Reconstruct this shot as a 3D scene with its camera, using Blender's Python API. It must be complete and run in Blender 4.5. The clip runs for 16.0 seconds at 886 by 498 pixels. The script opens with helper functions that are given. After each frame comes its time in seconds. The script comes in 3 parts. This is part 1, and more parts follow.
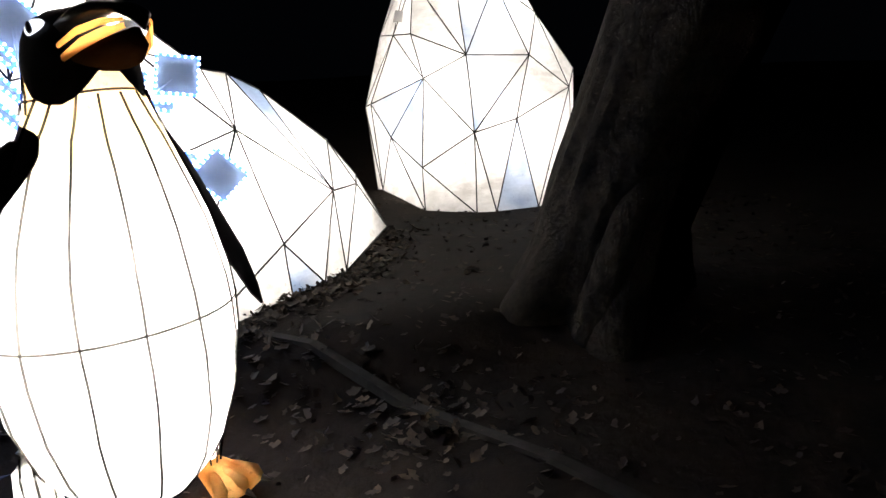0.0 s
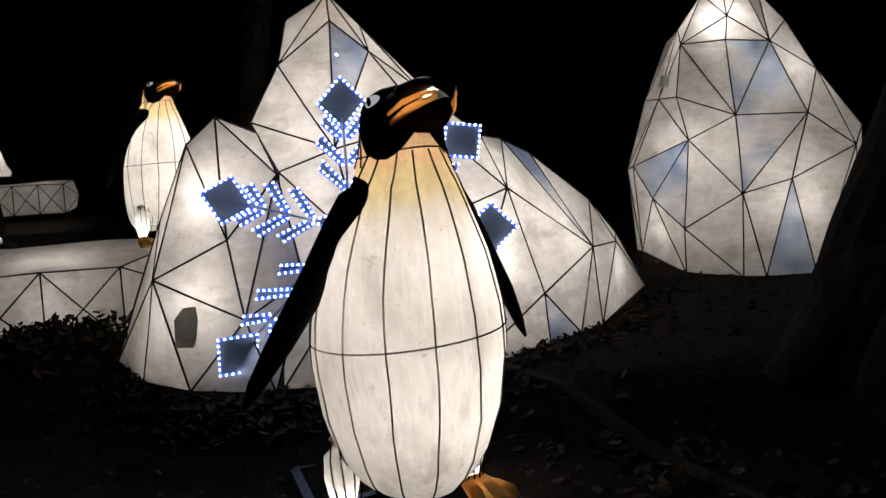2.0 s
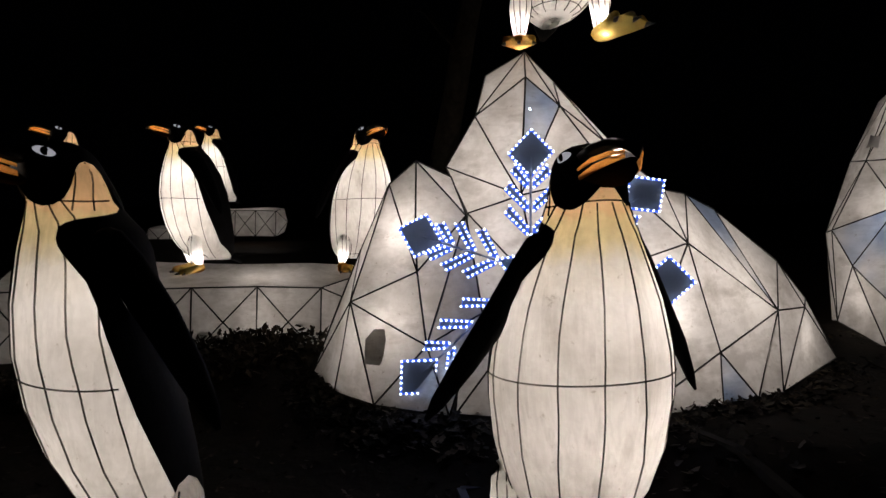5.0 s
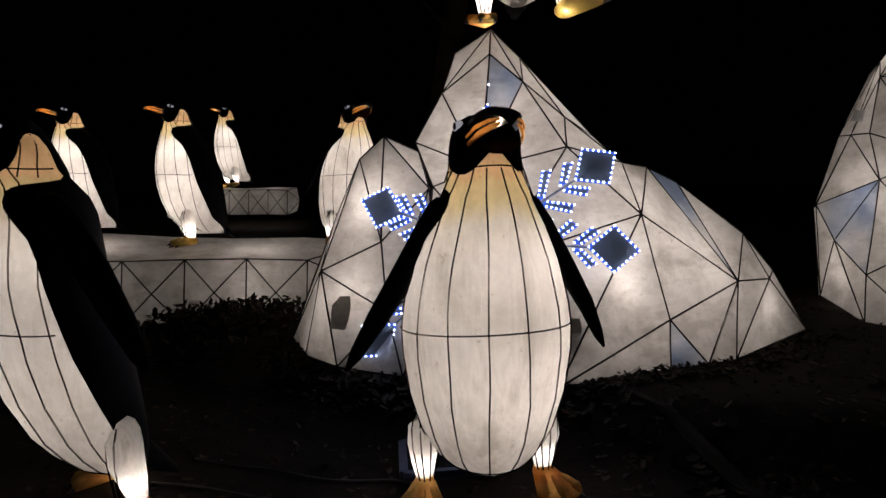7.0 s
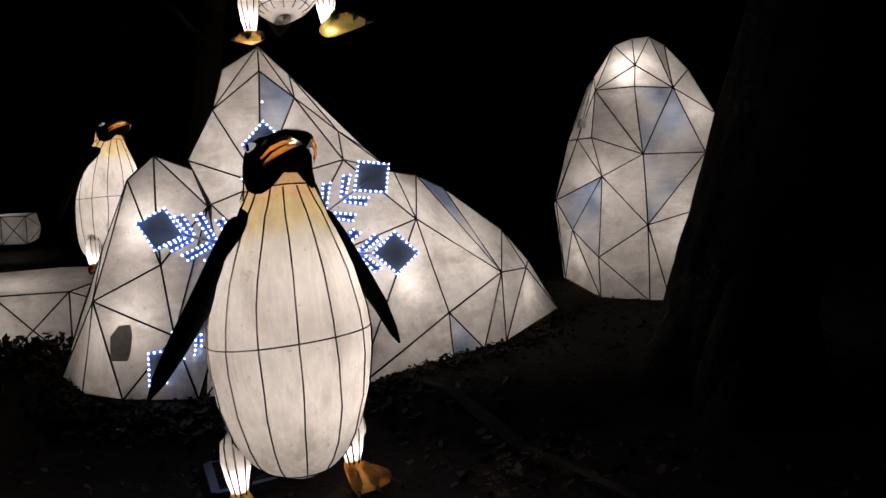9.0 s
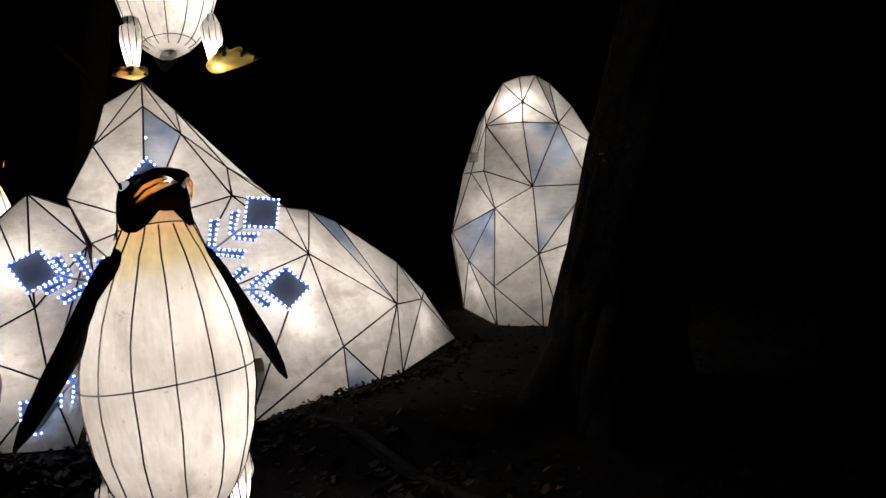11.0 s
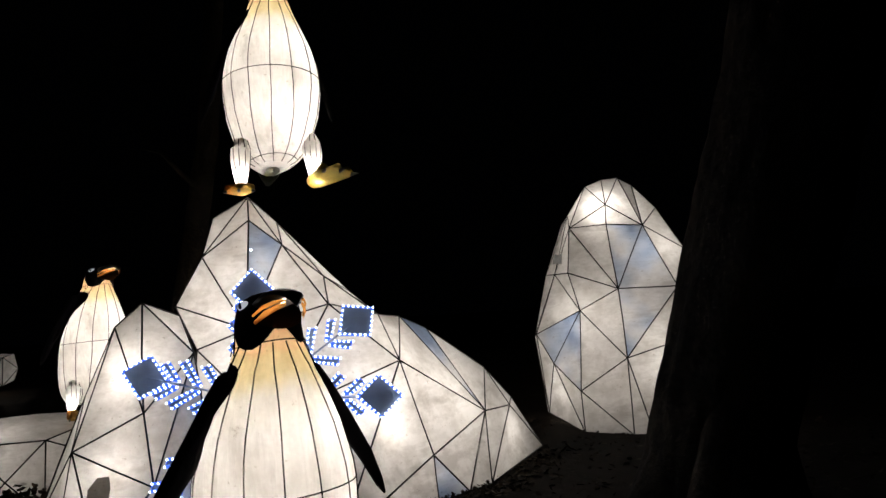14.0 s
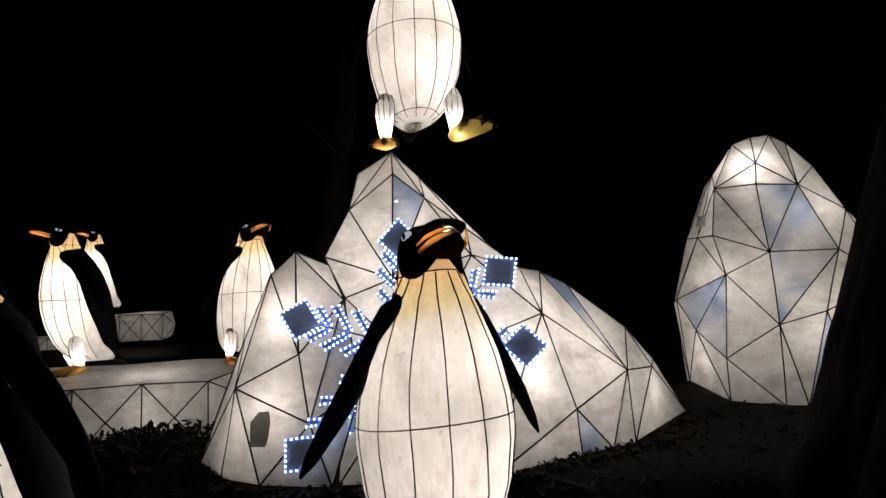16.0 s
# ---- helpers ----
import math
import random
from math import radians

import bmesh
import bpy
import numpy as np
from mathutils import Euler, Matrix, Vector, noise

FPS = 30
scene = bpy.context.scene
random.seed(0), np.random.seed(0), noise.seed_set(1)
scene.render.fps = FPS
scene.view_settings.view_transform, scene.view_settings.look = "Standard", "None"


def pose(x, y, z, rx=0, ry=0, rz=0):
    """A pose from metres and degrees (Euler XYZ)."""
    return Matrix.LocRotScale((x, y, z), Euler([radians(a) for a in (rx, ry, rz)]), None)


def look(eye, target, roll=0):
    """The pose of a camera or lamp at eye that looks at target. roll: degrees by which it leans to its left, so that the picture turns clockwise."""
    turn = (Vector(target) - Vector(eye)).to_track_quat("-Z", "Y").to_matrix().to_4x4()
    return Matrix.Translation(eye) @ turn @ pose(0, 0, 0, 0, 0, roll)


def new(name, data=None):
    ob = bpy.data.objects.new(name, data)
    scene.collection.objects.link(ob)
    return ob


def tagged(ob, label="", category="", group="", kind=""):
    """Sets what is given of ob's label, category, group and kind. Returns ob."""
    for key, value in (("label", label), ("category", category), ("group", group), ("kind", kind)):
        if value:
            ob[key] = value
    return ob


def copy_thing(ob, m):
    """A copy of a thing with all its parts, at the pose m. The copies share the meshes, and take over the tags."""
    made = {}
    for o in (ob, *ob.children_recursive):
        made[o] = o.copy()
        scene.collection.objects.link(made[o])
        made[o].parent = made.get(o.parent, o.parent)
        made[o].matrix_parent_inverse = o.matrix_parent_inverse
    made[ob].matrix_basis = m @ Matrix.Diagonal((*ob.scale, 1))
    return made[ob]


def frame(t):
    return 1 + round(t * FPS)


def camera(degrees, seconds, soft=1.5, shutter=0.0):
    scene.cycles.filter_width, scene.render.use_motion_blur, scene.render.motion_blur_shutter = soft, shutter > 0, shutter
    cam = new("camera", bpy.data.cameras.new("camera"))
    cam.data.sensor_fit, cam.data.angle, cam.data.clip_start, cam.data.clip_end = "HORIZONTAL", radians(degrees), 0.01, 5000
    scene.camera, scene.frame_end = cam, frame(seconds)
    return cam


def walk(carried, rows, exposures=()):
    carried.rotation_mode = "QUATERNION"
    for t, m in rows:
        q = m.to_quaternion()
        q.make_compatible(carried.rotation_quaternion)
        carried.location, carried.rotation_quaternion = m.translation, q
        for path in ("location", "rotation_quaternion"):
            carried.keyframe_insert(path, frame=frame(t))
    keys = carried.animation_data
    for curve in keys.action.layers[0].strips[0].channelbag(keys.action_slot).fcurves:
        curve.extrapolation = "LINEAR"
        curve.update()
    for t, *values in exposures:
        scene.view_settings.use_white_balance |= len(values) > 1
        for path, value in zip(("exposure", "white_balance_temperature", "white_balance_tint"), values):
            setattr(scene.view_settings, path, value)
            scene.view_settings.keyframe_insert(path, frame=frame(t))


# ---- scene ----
cam = camera(65.2, 16.0)
PATH = [
    (0, (0.684, 0.403, 1.202), (0.451, 2.341, 0.768), -3.7),
    (0.5, (0.52, 0.175, 1.189), (0.139, 2.092, 0.762), -5.1),
    (1, (0.539, 0.096, 1.204), (-0.004, 1.977, 0.794), -4.9),
    (1.5, (0.685, 0.182, 1.168), (-0.131, 1.991, 0.917), -2.1),
    (2, (0.736, 0.126, 1.152), (-0.186, 1.89, 0.957), -4.4),
    (2.5, (0.766, -0.089, 1.121), (-0.34, 1.571, 0.981), -5.8),
    (3, (0.751, -0.171, 1.129), (-0.436, 1.435, 1.009), -2.5),
    (3.2, (0.727, -0.176, 1.147), (-0.525, 1.38, 1.037), -2.6),
    (5.3, (0.915, -0.118, 1.158), (-0.412, 1.377, 1.113), -0.4),
    (5.5, (0.963, -0.128, 1.157), (-0.357, 1.373, 1.11), -0.4),
    (6, (1.088, -0.07, 1.127), (-0.316, 1.353, 1.068), -1.0),
    (6.5, (1.298, 0.057, 1.079), (-0.145, 1.439, 0.987), 0.3),
    (7, (1.408, 0.08, 1.074), (0.004, 1.501, 0.977), -0.5),
    (7.5, (1.32, -0.05, 1.092), (0.183, 1.593, 0.988), -1.7),
    (8, (1.309, -0.171, 1.094), (0.271, 1.536, 0.997), -3.9),
    (8.5, (1.37, -0.194, 1.097), (0.419, 1.562, 0.997), -4.6),
    (8.6, (1.382, -0.215, 1.096), (0.453, 1.553, 0.991), -5.0),
    (9, (1.438, -0.187, 1.099), (0.576, 1.615, 0.996), -4.3),
    (9.5, (1.501, -0.186, 1.111), (0.74, 1.661, 1.022), -4.1),
    (10, (1.519, -0.158, 1.1), (0.849, 1.725, 1.046), -6.0),
    (10.2, (1.545, -0.176, 1.098), (0.911, 1.721, 1.047), -6.1),
    (12.3, (1.614, -0.258, 1.078), (1.008, 1.648, 1.078), -5.2),
    (12.5, (1.624, -0.285, 1.073), (0.995, 1.613, 1.08), -5.4),
    (13, (1.559, -0.33, 1.083), (0.864, 1.545, 1.121), -4.8),
    (13.5, (1.511, -0.359, 1.122), (0.743, 1.487, 1.189), -3.6),
    (14, (1.51, -0.333, 1.212), (0.729, 1.491, 1.466), -5.4),
    (14.5, (1.498, -0.321, 1.289), (0.794, 1.476, 1.813), -6.7),
    (15, (1.517, -0.383, 1.2), (0.801, 1.396, 1.768), -6.2),
    (15.5, (1.435, -0.382, 1.096), (0.562, 1.389, 1.417), -5.8),
    (16, (1.292, -0.381, 1.02), (0.208, 1.285, 1.241), -3.8),
]
EXPOSURES = [
    (0.0, 2.2, 6150, 10),
    (0.4, 1.5, 6150, 10),
    (0.8, 1.05, 6200, 11),
    (1.2, 0.5, 6250, 12),
    (1.6, 0.12, 6300, 12),
    (2.0, -0.05, 6400, 13),
    (2.5, -0.42, 6450, 15),
    (5.5, -0.4, 6550, 15),
    (7.0, -0.63, 6600, 17),
    (8.2, -0.58, 6600, 17),
    (9.0, -0.45, 6600, 17),
    (10.0, -0.2, 6550, 15),
    (12.5, 0.0, 6450, 12),
    (14.0, 0.08, 6400, 11),
    (14.5, 0.2, 6400, 10),
    (15.2, 0.22, 6400, 11),
    (16.0, -0.08, 6450, 13),
]
walk(cam, [(t, look(eye, target, roll)) for t, eye, target, roll in PATH], EXPOSURES)

# ---- light: night, the lanterns are the only lamps ----
world = bpy.data.worlds.new("night")
scene.world = world
world.use_nodes = True
world.node_tree.nodes["Background"].inputs[0].default_value = (0.012, 0.014, 0.02, 1)
world.node_tree.nodes["Background"].inputs[1].default_value = 0.01


# ---- materials ----
def material(name):
    m = bpy.data.materials.new(name)
    m.use_nodes = True
    n = m.node_tree.nodes
    n.clear()
    return m, n, m.node_tree.links


def ramp(n, stops):
    r = n.new("ShaderNodeValToRGB")
    e = r.color_ramp.elements
    while len(e) < len(stops):
        e.new(0.5)
    for i, (p, c) in enumerate(stops):
        e[i].position, e[i].color = p, (*c, 1)
    return r


def noise_node(n, l, coords, scale, detail=4, rough=0.55):
    t = n.new("ShaderNodeTexNoise")
    t.inputs["Scale"].default_value, t.inputs["Detail"].default_value, t.inputs["Roughness"].default_value = scale, detail, rough
    l.new(coords, t.inputs["Vector"])
    return t


def multiply(n, l, a, b, factor=1.0):
    m = n.new("ShaderNodeMixRGB")
    m.blend_type = "MULTIPLY"
    m.inputs[0].default_value = factor
    l.new(a, m.inputs[1]), l.new(b, m.inputs[2])
    return m.outputs[0]


def cloth(name, stops, axis=None, low=0.0, high=1.0, dirt=0.25, through_part=0.62, crease=(2.2, 2.2, 7.0), fold_shade=0.75):
    """Thin lantern cloth: light passes through it. stops: its dye, along one axis of the thing or in soft clouds."""
    m, n, l = material(name)
    co = n.new("ShaderNodeTexCoord").outputs["Object"]
    if axis is None:
        src = noise_node(n, l, co, 1.6, 2).outputs[0]
    else:
        sep = n.new("ShaderNodeSeparateXYZ")
        l.new(co, sep.inputs[0])
        rng = n.new("ShaderNodeMapRange")
        rng.inputs[1].default_value, rng.inputs[2].default_value = low, high
        l.new(sep.outputs[axis], rng.inputs[0])
        wob = n.new("ShaderNodeMath")
        wob.operation = "MULTIPLY_ADD"
        l.new(noise_node(n, l, co, 9, 3).outputs[0], wob.inputs[0])
        wob.inputs[1].default_value = 0.12
        l.new(rng.outputs[0], wob.inputs[2])
        src = wob.outputs[0]
    dye = ramp(n, stops)
    l.new(src, dye.inputs[0])
    cloud = ramp(n, [(0.34, (1 - dirt, 1 - dirt * 1.04, 1 - dirt * 1.12)), (0.58, (1, 1, 1))])
    l.new(noise_node(n, l, co, 3.1, 6, 0.65).outputs[0], cloud.inputs[0])
    col = multiply(n, l, dye.outputs[0], cloud.outputs[0])
    speck = ramp(n, [(0.30, (0.45, 0.4, 0.33)), (0.37, (1, 1, 1))])
    l.new(noise_node(n, l, co, 21, 5, 0.7).outputs[0], speck.inputs[0])
    col = multiply(n, l, col, speck.outputs[0], 0.6)
    # shade of creases and folds is put into the colour as stretched streaks
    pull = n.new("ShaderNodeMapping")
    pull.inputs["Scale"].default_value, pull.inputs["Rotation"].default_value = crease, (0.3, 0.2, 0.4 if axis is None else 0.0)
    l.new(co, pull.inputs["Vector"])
    fold_tones = ramp(n, [(0.36, (0.62, 0.61, 0.59)), (0.455, (1, 1, 1)), (0.52, (0.84, 0.84, 0.83)), (0.56, (1, 1, 1)), (0.66, (0.9, 0.9, 0.89))])
    l.new(noise_node(n, l, pull.outputs[0], 1.0, 5, 0.6).outputs[0], fold_tones.inputs[0])
    col = multiply(n, l, col, fold_tones.outputs[0], fold_shade)
    weave = n.new("ShaderNodeTexNoise")
    weave.inputs["Scale"].default_value, weave.inputs["Detail"].default_value = 14, 8
    l.new(co, weave.inputs["Vector"])
    bump = n.new("ShaderNodeBump")
    bump.inputs["Strength"].default_value, bump.inputs["Distance"].default_value = 0.35, 0.02
    l.new(weave.outputs[0], bump.inputs["Height"])
    front, back, mix, out = n.new("ShaderNodeBsdfDiffuse"), n.new("ShaderNodeBsdfTranslucent"), n.new("ShaderNodeMixShader"), n.new("ShaderNodeOutputMaterial")
    for s in (front, back):
        l.new(col, s.inputs["Color"])
        l.new(bump.outputs[0], s.inputs["Normal"])
    mix.inputs[0].default_value = through_part
    l.new(front.outputs[0], mix.inputs[1]), l.new(back.outputs[0], mix.inputs[2])
    l.new(mix.outputs[0], out.inputs[0])
    return m


def solid(name, a, b, scale=12.0, rough=0.6, bump_size=0.004, metal=0.0, random_tint=0.0, island=False, sheen=0.5):
    """An opaque surface of two tones in two scales of noise."""
    m, n, l = material(name)
    co = n.new("ShaderNodeTexCoord").outputs["Object"]
    big, fine = noise_node(n, l, co, scale * 0.25, 4), noise_node(n, l, co, scale, 8, 0.65)
    add = n.new("ShaderNodeMath")
    add.operation = "ADD"
    l.new(big.outputs[0], add.inputs[0]), l.new(fine.outputs[0], add.inputs[1])
    half = n.new("ShaderNodeMath")
    half.operation = "MULTIPLY"
    half.inputs[1].default_value = 0.5
    l.new(add.outputs[0], half.inputs[0])
    r = ramp(n, [(0.36, a), (0.64, b)])
    l.new(half.outputs[0], r.inputs[0])
    col = r.outputs[0]
    if random_tint:
        tint = ramp(n, [(0.0, (1 - random_tint,) * 3), (1.0, (1, 1, 1))])
        if island:
            l.new(n.new("ShaderNodeNewGeometry").outputs["Random Per Island"], tint.inputs[0])
        else:
            l.new(n.new("ShaderNodeObjectInfo").outputs["Random"], tint.inputs[0])
        col = multiply(n, l, col, tint.outputs[0])
    p, out, bump = n.new("ShaderNodeBsdfPrincipled"), n.new("ShaderNodeOutputMaterial"), n.new("ShaderNodeBump")
    l.new(col, p.inputs["Base Color"])
    p.inputs["Roughness"].default_value, p.inputs["Metallic"].default_value = rough, metal
    p.inputs["Specular IOR Level"].default_value = sheen
    bump.inputs["Strength"].default_value, bump.inputs["Distance"].default_value = 0.7, bump_size
    l.new(fine.outputs[0], bump.inputs["Height"])
    l.new(bump.outputs[0], p.inputs["Normal"])
    l.new(p.outputs[0], out.inputs[0])
    return m


def glow(name, colour, strength):
    m, n, l = material(name)
    e, out = n.new("ShaderNodeEmission"), n.new("ShaderNodeOutputMaterial")
    e.inputs[0].default_value, e.inputs[1].default_value = (*colour, 1), strength
    l.new(e.outputs[0], out.inputs[0])
    return m


WHITE, CREAM, YELLOW, PEACH = (0.80, 0.785, 0.755), (0.80, 0.765, 0.69), (0.80, 0.68, 0.39), (0.82, 0.55, 0.30)
ICE = cloth("ice_cloth", [(0.3, (0.70, 0.69, 0.68)), (0.7, (0.80, 0.79, 0.77))], dirt=0.28, fold_shade=0.65, crease=(1.6, 1.6, 4.2))
ICE_BLUE = cloth("blue_dyed_ice_cloth", [(0.38, (0.26, 0.34, 0.5)), (0.52, (0.48, 0.54, 0.65)), (0.66, (0.74, 0.745, 0.76))], dirt=0.2, fold_shade=0.5, crease=(1.2, 1.2, 5.0))
BELLY = cloth("penguin_belly_cloth", [(0.0, WHITE), (0.68, WHITE), (0.80, CREAM), (0.90, YELLOW), (0.97, (0.8, 0.64, 0.34)), (1.0, PEACH)], axis=2, low=0.45, high=1.42, dirt=0.26, crease=(7.5, 7.5, 1.1), fold_shade=0.6)
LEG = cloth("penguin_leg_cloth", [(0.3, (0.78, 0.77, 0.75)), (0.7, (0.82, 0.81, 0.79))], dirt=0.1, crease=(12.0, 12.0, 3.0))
FOOT = cloth("penguin_foot_cloth", [(0.36, (0.72, 0.33, 0.08)), (0.48, (0.78, 0.52, 0.19)), (0.66, (0.54, 0.48, 0.17))], dirt=0.4, through_part=0.45)
BROWN = cloth("lower_beak_cloth", [(0.3, (0.025, 0.013, 0.007)), (0.7, (0.06, 0.03, 0.012))], dirt=0.4, through_part=0.5)
ORANGE = cloth("beak_cloth", [(0.3, (0.82, 0.34, 0.08)), (0.7, (0.86, 0.5, 0.16))], dirt=0.2, through_part=0.7)
PATCH = cloth("patch_cloth", [(0.3, (0.30, 0.29, 0.27)), (0.7, (0.42, 0.40, 0.37))], dirt=0.3)
BLACK = solid("black_cloth", (0.0025, 0.0025, 0.003), (0.007, 0.007, 0.009), 18, 0.7, 0.004, sheen=0.12)
BEAK_BLACK = solid("black_gloss_paint", (0.004, 0.004, 0.0045), (0.01, 0.0095, 0.009), 14, 0.35, 0.002, sheen=0.3)
WIRE = solid("dark_wire", (0.012, 0.011, 0.01), (0.04, 0.036, 0.032), 40, 0.6, 0.001, 0.3)
m, n, l = material("rib_behind_cloth")
RIB = m
gauze, wire, rib_mix, rib_out = n.new("ShaderNodeBsdfTransparent"), n.new("ShaderNodeBsdfDiffuse"), n.new("ShaderNodeMixShader"), n.new("ShaderNodeOutputMaterial")
gauze.inputs[0].default_value, wire.inputs[0].default_value = (1.0, 0.97, 0.92, 1), (0.012, 0.011, 0.01, 1)
rib_fade = ramp(n, [(0.36, (0.2, 0.2, 0.2)), (0.64, (0.56, 0.56, 0.56))])
l.new(noise_node(n, l, n.new("ShaderNodeTexCoord").outputs["Object"], 2.2, 3).outputs[0], rib_fade.inputs[0])
l.new(rib_fade.outputs[0], rib_mix.inputs[0])
l.new(wire.outputs[0], rib_mix.inputs[1]), l.new(gauze.outputs[0], rib_mix.inputs[2])
l.new(rib_mix.outputs[0], rib_out.inputs[0])
# no bulb reaches the eyes: emission stands in for light through their cloth
EYE = glow("glowing_eye_cloth", (0.9, 0.93, 1.0), 0.4)
CLAW = solid("dark_claw", (0.03, 0.03, 0.03), (0.1, 0.1, 0.1), 30, 0.4, 0.001)
STEEL = solid("blue_painted_steel", (0.012, 0.018, 0.045), (0.03, 0.04, 0.085), 20, 0.4, 0.002, 0.3)
CABLE = solid("cable_rubber", (0.05, 0.05, 0.048), (0.11, 0.105, 0.1), 30, 0.5, 0.001)
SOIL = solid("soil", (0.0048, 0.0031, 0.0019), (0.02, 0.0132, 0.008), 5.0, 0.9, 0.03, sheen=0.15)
LEAF = solid("dry_leaf", (0.02, 0.0143, 0.0088), (0.118, 0.087, 0.056), 9, 0.75, 0.004, random_tint=0.75, island=True, sheen=0.3)
BARK = solid("bark", (0.005, 0.0043, 0.0035), (0.029, 0.0234, 0.017), 15, 0.9, 0.06, sheen=0.15)
KERB = solid("worn_edging_board", (0.012, 0.0105, 0.009), (0.036, 0.032, 0.027), 10, 0.85, 0.006, sheen=0.2)
PLATE = solid("grey_blue_plate", (0.3, 0.34, 0.42), (0.38, 0.43, 0.52), 8, 0.6, 0.002)
LED = glow("white_led", (0.66, 0.8, 1.0), 9.0)
# blue halo round the white dots, added as a glowing surface
LED_HALO = glow("blue_led_halo", (0.07, 0.17, 0.9), 1.2)


# ---- building helpers ----
def link(name, bm, mat, parent=None, label="", smooth=False):
    me = bpy.data.meshes.new(name)
    bm.normal_update()
    bm.to_mesh(me)
    bm.free()
    if smooth:
        me.polygons.foreach_set("use_smooth", [True] * len(me.polygons))
    me.materials.append(mat)
    ob = new(name, me)
    ob.parent = parent
    if label:
        ob["label"] = label
    return ob


def part(name, bm, mat, parent, label="", smooth=True):
    return link(name, bm, mat, parent, label, smooth)


def tube(bm, pts, radii, sides=6, caps=True, flat=1.0):
    """A round bar through the points, with a radius at each."""
    pts = [Vector(p) for p in pts]
    if not hasattr(radii, "__len__"):
        radii = [radii] * len(pts)
    rings, up = [], Vector((0.13, 0.31, 0.94))
    for i, p in enumerate(pts):
        t = (pts[min(i + 1, len(pts) - 1)] - pts[max(i - 1, 0)]).normalized()
        a = t.cross(up)
        if a.length < 0.05:
            a = t.cross(Vector((1, 0, 0)))
        a.normalize()
        b = t.cross(a).normalized()
        rings.append([bm.verts.new(p + radii[i] * (math.cos(2 * math.pi * k / sides) * a + flat * math.sin(2 * math.pi * k / sides) * b)) for k in range(sides)])
    for r, s in zip(rings, rings[1:]):
        for k in range(sides):
            bm.faces.new((r[k], r[(k + 1) % sides], s[(k + 1) % sides], s[k]))
    if caps:
        bm.faces.new(rings[0][::-1]), bm.faces.new(rings[-1])
    return bm


def ball(bm, centre, size, seg=16, rings=10):
    made = bmesh.ops.create_uvsphere(bm, u_segments=seg, v_segments=rings, radius=1.0)
    for v in made["verts"]:
        v.co = Vector((v.co.x * size[0] + centre[0], v.co.y * size[1] + centre[1], v.co.z * size[2] + centre[2]))
    return made["verts"]


def thing(name, label, category, m=None, group=""):
    ob = new(name)
    ob.empty_display_size = 0.2
    if m is not None:
        ob.matrix_basis = m
    return tagged(ob, label, category, group)


def bulb(parent, place, watts, colour=(1.0, 0.91, 0.81), radius=0.05, name="bulb"):
    la = bpy.data.lights.new(name, "POINT")
    la.energy, la.color, la.shadow_soft_size = watts, colour, radius
    ob = new(name, la)
    ob.parent, ob.location = parent, place
    return ob


def curve_at(table, x):
    """Smooth reading of rows (x, value) in rising x."""
    for (x0, a), (x1, b) in zip(table, table[1:]):
        if x <= x1:
            t = max(0.0, min(1.0, (x - x0) / (x1 - x0)))
            return a + (b - a) * t
    return table[-1][1]


# ---- ground ----
def ground_height(x, y):
    s = -0.75 * (x - 1.2) + 0.66 * y - 6.0
    rise = 0.125 * math.log1p(math.exp(min(s * 2.5, 60))) / 2.5
    rise = min(rise, 2.2)
    far = max(0.0, min(1.0, (14 - math.hypot(x, y)) / 8))
    foot = 2.75 + max(0.0, min(1.55, (x + 2.0) * 0.55))
    hollow = -0.3 / (1 + math.exp(max(-40.0, min(40.0, (y - foot) * 7.0))))
    return rise + hollow + far * (0.035 * noise.noise((x * 0.7, y * 0.7, 3.1)) + 0.018 * noise.noise((x * 2.9, y * 2.9, 1.7)))


def build_ground():
    bm = bmesh.new()
    xs = [-600, -200, -70, -30, -20, -15] + [-12 + 0.16 * i for i in range(100)] + [4.5, 6, 9, 14, 25, 70, 200, 600]
    ys = [-600, -200, -70, -25, -10, -5] + [-3 + 0.16 * i for i in range(90)] + [12, 14, 17, 22, 30, 70, 200, 600]
    grid = [[bm.verts.new((x, y, ground_height(x, y))) for y in ys] for x in xs]
    for i in range(len(xs) - 1):
        for j in range(len(ys) - 1):
            bm.faces.new((grid[i][j], grid[i + 1][j], grid[i + 1][j + 1], grid[i][j + 1]))
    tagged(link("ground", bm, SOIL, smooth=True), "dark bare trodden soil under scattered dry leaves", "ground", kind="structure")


build_ground()


# ---- ice lanterns ----
def panel(a, b, c, parent, mat, sag=0.05, label="", steps=4):
    """One stretched triangle of cloth, pulled in a little between its rods."""
    bm = bmesh.new()
    a, b, c = Vector(a), Vector(b), Vector(c)
    normal = (b - a).cross(c - a).normalized()
    depth = sag * math.sqrt((b - a).cross(c - a).length) * 0.35
    rows = []
    for i in range(steps + 1):
        row = []
        for j in range(steps + 1 - i):
            u, v = i / steps, j / steps
            w = 1 - u - v
            p = a * w + b * u + c * v
            row.append(bm.verts.new(p - normal * depth * 27 * max(0, u * v * w) * (1 + 0.5 * noise.noise(p * 4))))
        rows.append(row)
    for i in range(steps):
        for j in range(steps - i):
            bm.faces.new((rows[i][j], rows[i + 1][j], rows[i][j + 1]))
            if j < steps - i - 1:
                bm.faces.new((rows[i + 1][j], rows[i + 1][j + 1], rows[i][j + 1]))
    return part("cloth_panel", bm, mat, parent, label)


